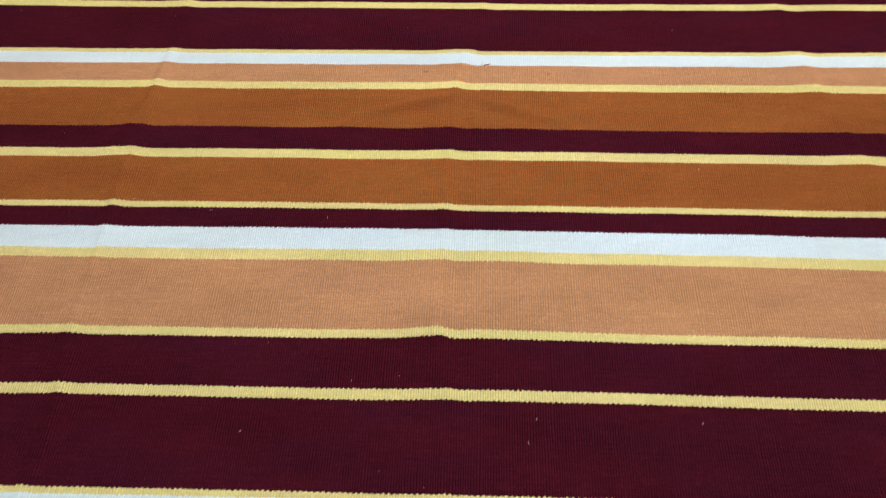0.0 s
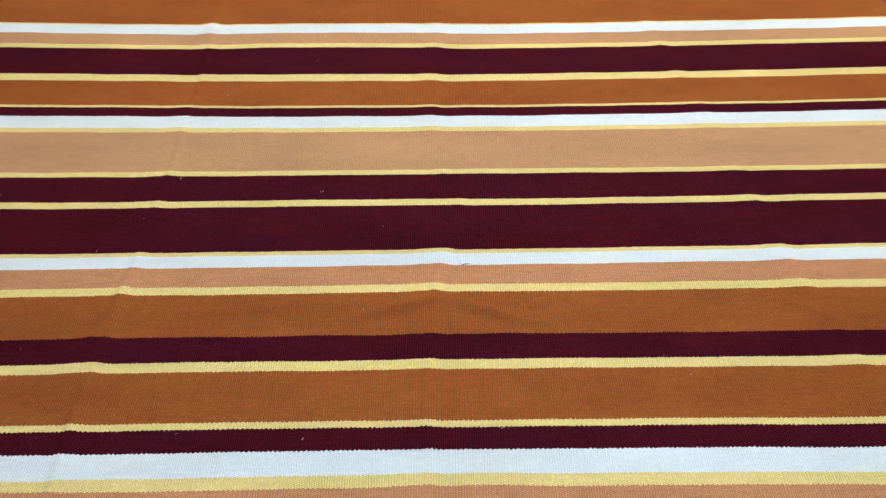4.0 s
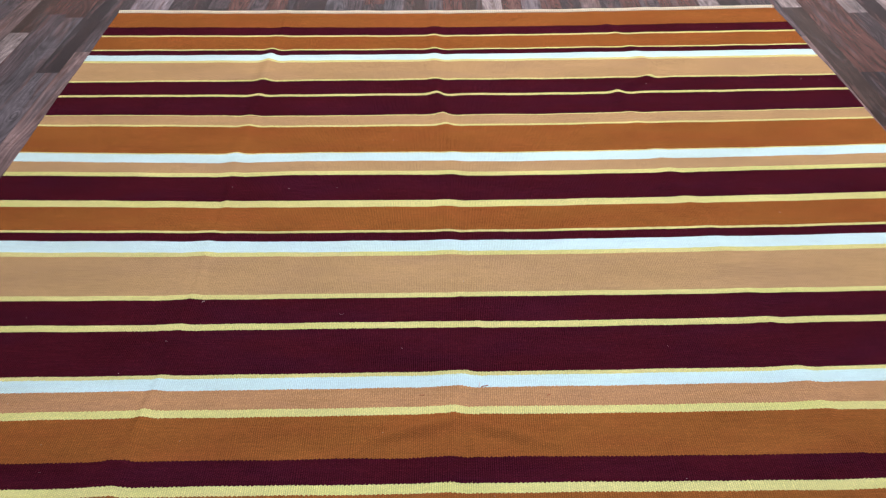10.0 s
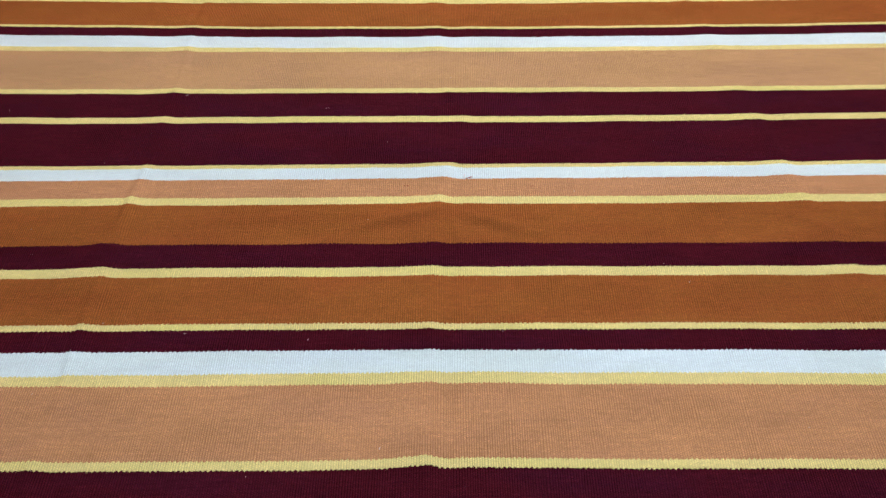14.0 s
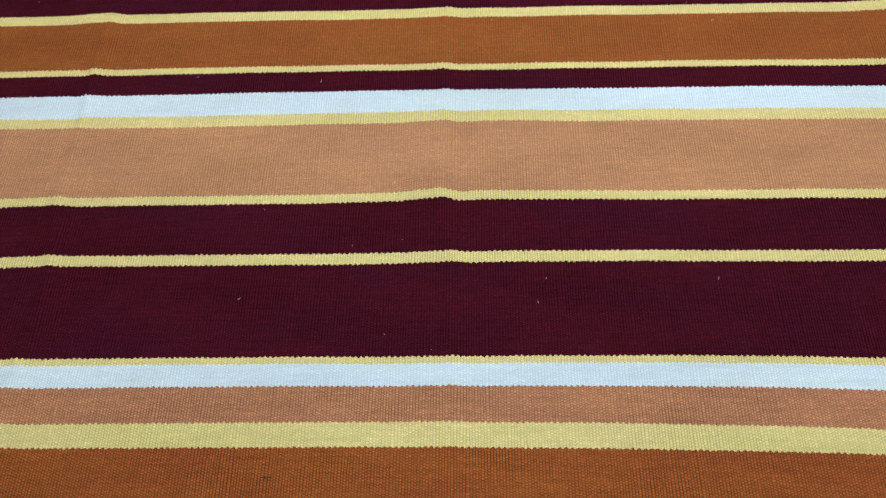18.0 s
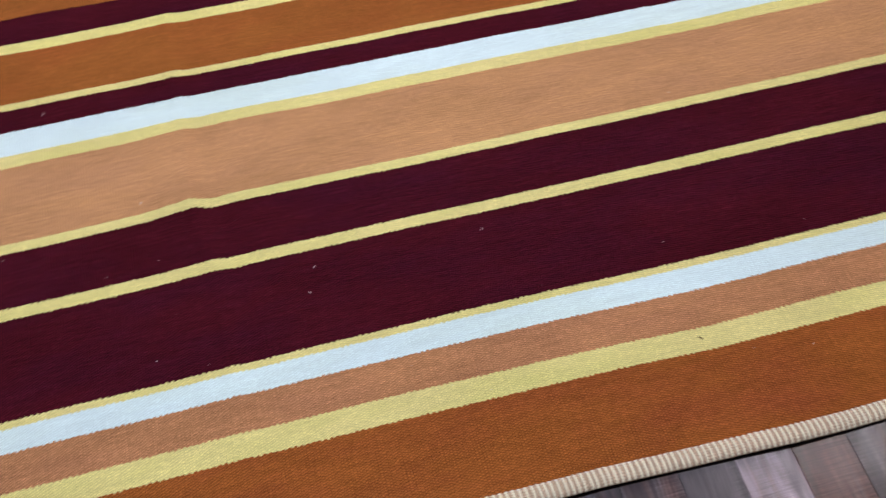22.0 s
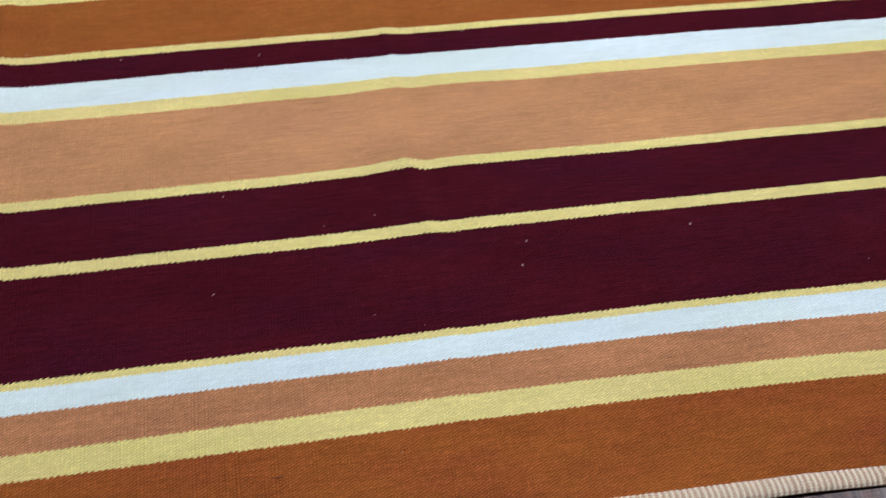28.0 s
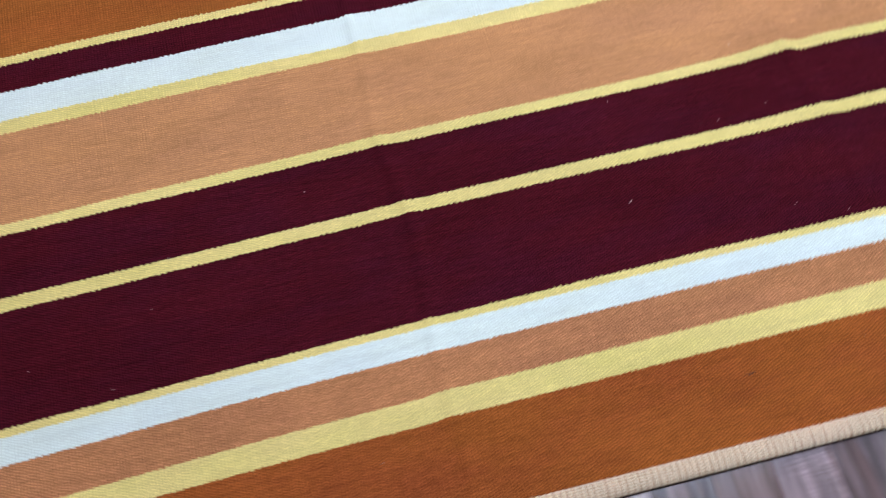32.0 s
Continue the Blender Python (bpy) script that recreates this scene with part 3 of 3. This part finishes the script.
def end_binding(near):
    """The rolled end of the rug: a tape, with white cords sewn over it."""
    i_in, i_out, sign = (1, 0, -1) if near else (len(BOUNDS) - 2, len(BOUNDS) - 1, 1)
    x = np.linspace(rug_left(BOUNDS[i_in]), rug_right(BOUNDS[i_in]), 900)
    yi = band_line(i_in, x)
    yo = band_line(i_in, x, False) + (BOUNDS[i_out] - BOUNDS[i_in])
    z = RUG_Z + rug_height(x, yi)
    prof = [(0.0, 0.0), (0.06, 0.0022), (0.2, 0.0042), (0.4, 0.0054), (0.6, 0.0056), (0.78, 0.0046), (0.92, 0.0022), (1.0, -0.001), (0.98, -0.0035), (0.85, -0.005)]
    verts = np.stack([np.stack([x, yi + (yo - yi) * s, np.maximum(z + h, 0.0045)], -1) for s, h in prof], 0).reshape(-1, 3)
    ob = fast_mesh("binding", verts, grid_faces(len(prof), len(x)), BINDING)
    ob.parent = rug
    tagged(ob, "rolled beige end binding with raised cords")
    # black strip added in place of the shadow line along the near edge
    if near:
        shadow_rim = np.stack([np.stack([x, yi + (yo - yi) * sy, np.full_like(x, hz)], -1) for sy, hz in ((0.5, 0.0035), (1.04, 0.0035), (1.07, 0.0025), (1.07, 0.0004))], 0).reshape(-1, 3)
        h_ob = fast_mesh("edge_shadow_strip", shadow_rim, grid_faces(4, len(x)), EDGE_SHADOW, False)
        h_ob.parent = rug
        tagged(h_ob, "black strip standing in for the shadow under the rug's end")
    # one cord, a string of small knots laid over the tape
    pitch, rad, knots = 0.0102, 0.0031, 7
    depth = BOUNDS[1] - BOUNDS[0]
    ring, sides = knots * 2 + 1, 5
    cv, cf = [], []
    for r in range(ring):
        s = r / (ring - 1) * 1.0
        h = float(np.interp(s, [p[0] for p in prof[:8]], [p[1] for p in prof[:8]]))
        rr = rad * (1.0 if r % 2 else 0.30)
        for q in range(sides):
            a = math.pi * q / (sides - 1)
            cv.append((rr * math.cos(a), sign * depth * s, h + 0.0003 + rr * 0.8 * math.sin(a)))
    for r in range(ring - 1):
        for q in range(sides - 1):
            a = r * sides + q
            cf.append((a, a + 1, a + sides + 1, a + sides))
    rng = random.Random(5 if near else 6)
    count = int((x[-1] - x[0]) / pitch)
    if near:
        me = bpy.data.meshes.new("cord")
        me.from_pydata(cv, [], cf)
        me.polygons.foreach_set("use_smooth", [True] * len(me.polygons))
        me.materials.append(CORD)
        first = max(0, count - 300)
    else:
        first = count
    jv, jf = [], []
    for c in range(count):
        px = x[0] + (c + 0.5) * pitch + rng.uniform(-0.0006, 0.0006)
        py = float(np.interp(px, x, band_line(i_in, x, False)))
        pz = float(np.interp(px, x, z))
        slant = rng.uniform(-1.5, 1.5) + 3 * math.sin(px * 3)
        m = pose(px, py, pz, 0, 0, slant)
        if c >= first:
            co = new("cord", me)
            co.parent = ob
            co.matrix_basis = m
        else:
            base = len(jv)
            jv += [m @ Vector(p) for p in cv]
            jf += [tuple(k + base for k in f) for f in cf]
    if jv:
        j = link_mesh("cord_row", jv, jf, CORD, ob, "", True)
        tagged(j, "white cotton cords of the end binding", "", "", "stuff")


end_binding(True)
end_binding(False)

# ---- lint on the rug ----
rng = random.Random(11)


def lint_piece(x, y, size, turn, material):
    """A short curled fibre lying on the weave."""
    z = RUG_Z + float(rug_height(np.array([x]), np.array([y]))[0]) + (0.0013 if y > 0.19 else 0.006)
    pts = []
    bend = rng.uniform(-1.2, 1.2) if size < 0.015 else 0.15
    for k in range(5):
        s = (k / 4 - 0.5) * size
        a = turn + bend * s / size
        pts.append(Vector((x + s * math.cos(a), y + s * math.sin(a), z + 0.0006 * math.sin(k))))
    r = 0.0005 if size < 0.008 else 0.0009 if size < 0.017 else 0.0014
    vs, fs = [], []
    for k, p in enumerate(pts):
        d = (pts[min(k + 1, 4)] - pts[max(k - 1, 0)]).normalized()
        side = d.cross(Vector((0, 0, 1))).normalized()
        for q in range(4):
            a = q * math.pi / 2
            vs.append(p + side * r * math.cos(a) + Vector((0, 0, 1)) * r * math.sin(a))
    for k in range(4):
        for q in range(4):
            a, b = k * 4 + q, k * 4 + (q + 1) % 4
            fs.append((a, b, b + 4, a + 4))
    return vs, fs, material


MARKS = [(0.183, 0.657, 0.005), (0.166, 0.608, 0.005), (0.496, 0.656, 0.006), (-0.377, 0.618, 0.005), (-0.269, 1.146, 0.007), (-0.537, 1.162, 0.005), (-0.72, 1.192, 0.005)]
FAR_MARKS = [(1.564, 4.204, 0.0075), (1.575, 4.116, 0.0075), (1.578, 4.159, 0.0075), (1.458, 3.444, 0.0075), (0.819, 3.430, 0.0075)]
for x, y, s in MARKS:
    vs, fs, mat = lint_piece(x, y, s, rng.uniform(0.4, 2.0), LINT)
    tagged(link_mesh("lint", vs, fs, mat, None, "", True), "tiny pale fibre caught on the maroon weave", "lint", "lint specks")

for x, y, s in FAR_MARKS:
    vs, fs, mat = lint_piece(x, y, s, rng.uniform(0.4, 2.0), LINT)
    tagged(link_mesh("lint", vs, fs, mat, None, "", True), "pale fluff of lint on the weave by the rug's corner", "lint", "lint specks")

# a torn loop with a red thread by the white band, and darker yarns
for x, y, s, turn, mat, text in ((0.074, 1.672, 0.018, 1.4, LINT, "pale torn weft loop standing off the weave"), (0.087, 1.668, 0.018, 0.3, THREAD_RED, "red-brown loose thread end on the weave"),
                                 (-0.290, 0.287, 0.016, 0.05, DARK_YARN, "dark slubbed yarn lying in the rust stripe"), (-0.103, 0.876, 0.006, 1.3, LINT, "tiny pale fibre caught on the peach weave"),
                                 (0.58, 1.31, 0.006, 0.7, LINT, "tiny pale fibre caught on the rust weave"), (0.245, 1.635, 0.009, 0.4, THREAD_RED, "short red thread on the peach stripe"), (-0.071, 1.636, 0.015, 0.1, THREAD_RED, "short red thread on the peach stripe"),
                                 (-0.70, 2.02, 0.008, 0.9, LINT, "pale fibre by the fold of the weave"), (-0.239, 0.158, 0.010, 1.2, DARK_YARN, "dark thread end hanging at the end binding"), (0.075, 0.175, 0.007, 0.9, LINT, "tiny white fibre tuft on the end binding"), (0.796, 0.345, 0.009, -0.7, DARK_YARN, "brown thread end on the pale yellow stripe")):
    vs, fs, mat = lint_piece(x, y, s, turn, mat)
    tagged(link_mesh("thread", vs, fs, mat, None, "", True), text, "thread")
all_v, all_f = [], []
for k in range(130):
    x, y = rng.uniform(-1.45, 1.55), 0.22 + 3.9 * rng.random() ** 1.5
    vs, fs, mat = lint_piece(x, y, rng.uniform(0.001, 0.0028), rng.uniform(0, 3.1), LINT)
    o = len(all_v)
    all_v += vs
    all_f += [tuple(q + o for q in f) for f in fs]
tagged(link_mesh("lint_dust", all_v, all_f, LINT, None, "", True), "scattered specks of pale lint on the rug", "lint", "", "stuff")

# ---- the floor: laminate strips, laid along the rug ----
floor = tagged(part("floor", box_bm(X0 - 0.12, Y0 - 0.12, -0.14, X1 + 0.12, Y1 + 0.12, -0.009), PLAIN_BASE, None), "grey-brown mixed-tone wood laminate floor", "floor", "", "structure")
STRIP, STRIP_AT = 0.0972, 1.153
# joints and tones that stand out: row, from, to, tone
KNOWN = {0: [(0.0, 1.15, "pale"), (-1.2, 0.0, "pink")], -1: [(-0.55, 0.72, "mauve")], -2: [(-0.4, 0.8, "dark")], -3: [(-0.7, 0.5, "red")], -4: [(-0.6, 0.7, "mauve")],
         -5: [(-0.45, 0.8, "blue")], -6: [(-0.8, 0.4, "grey")], -7: [(-0.5, 0.6, "dark")], -8: [(-0.3, 0.8, "blue")], -9: [(-0.9, 0.35, "grey")], -10: [(-0.4, 0.8, "pink")],
         # rows -13, -15 and -16 set paler: the floor's bluish glare painted in
         -12: [(-0.5, 0.7, "blue")], -13: [(-0.6, 0.5, "mauve")], -14: [(-0.6, 0.6, "blue")], -15: [(-0.7, 0.6, "mauve")], -16: [(-0.5, 0.7, "pink")],
         -17: [(-0.6, 0.6, "blue")], -18: [(-0.5, 0.8, "light")], -19: [(-0.7, 0.5, "dark")], 1: [(-0.3, 0.75, "red")], 2: [(-0.5, 0.4, "grey")],
         5: [(-0.45, 0.737, "light"), (0.737, 1.95, "blue"), (3.05, 4.277, "brown"), (4.277, 5.45, "light")], 6: [(0.1, 1.35, "mauve"), (2.6, 3.53, "dark"), (3.53, 4.7, "red")],
         7: [(0.3, 1.5, "grey"), (3.37, 4.55, "red")], 8: [(3.0, 4.2, "grey"), (4.2, 5.2, "light")], 9: [(3.3, 4.6, "dark")], 10: [(3.5, 4.9, "light")],
         -29: [(2.65, 3.833, "pink"), (3.833, 5.0, "grey")], -30: [(2.4, 3.615, "blue"), (3.615, 4.8, "dark")], -31: [(3.0, 4.255, "blue"), (4.255, 5.4, "red")],
         -32: [(3.1, 4.3, "grey")], -33: [(2.9, 4.07, "light"), (4.07, 5.2, "brown")], -34: [(3.3, 4.5, "pink")], -35: [(2.8, 3.9, "pink"), (3.9, 5.0, "grey")]}
rng = random.Random(21)
far_v, far_f = [], []
near_planks = []
row0, row1 = int((X0 - STRIP_AT) / STRIP) - 1, int((X1 - STRIP_AT) / STRIP)
for row in range(row0, row1 + 1):
    xa = max(STRIP_AT + row * STRIP, X0)
    xb = min(STRIP_AT + (row + 1) * STRIP, X1)
    if xb - xa < 0.01:
        continue
    fixed = sorted(KNOWN.get(row, []))
    pieces, at = [], Y0
    for a, b, tone in fixed + [(Y1, Y1 + 1, None)]:
        start = at
        while a - at > 0.03:
            step = rng.uniform(0.85, 1.3)
            stop = a if a - at < 1.35 else min(at + step, a - 0.35)
            pieces.append((at, stop, rng.choice(COMMON_TONES)))
            at = stop
        if tone:
            pieces.append((a, b, tone))
            at = b
    for a, b, tone in pieces:
        b = min(b, Y1)
        mid_x = (xa + xb) / 2
        inside = -1.5 < mid_x < 1.55
        close = (-2.75 < mid_x < 2.6) and ((inside and (a < 0.2 and b > -0.45 or b > 4.2 and a < 4.75)) or (not inside and b > 0.0 and a < 4.75 and (mid_x > 0 or b > 2.2)))
        if close:
            near_planks.append((xa, xb, a, b, tone))
        else:
            g, o = 0.0004, len(far_v)
            far_v += [(xa + g, a + g, 0), (xb - g, a + g, 0), (xb - g, b - g, 0), (xa + g, b - g, 0), (xa + g, a + g, -0.009), (xb - g, a + g, -0.009), (xb - g, b - g, -0.009), (xa + g, b - g, -0.009)]
            far_f += [tuple(k + o for k in f) for f in ((0, 1, 2, 3), (0, 4, 5, 1), (1, 5, 6, 2), (2, 6, 7, 3), (3, 7, 4, 0))]
rest = link_mesh("planks", far_v, far_f, WOOD_FAR, floor)
tagged(rest, "laminate strips away from the rug", "", "", "stuff")
for xa, xb, a, b, tone in near_planks:
    bm = box_bm(xa + 0.0002, a + 0.0002, -0.009, xb - 0.0002, b - 0.0002, 0.0, 0.0005)
    ob = part("plank", bm, WOOD, floor)
    k = rng.uniform(0.85, 1.15)
    ob.color = (*(c * k for c in PLANK_TONES[tone]), 1)
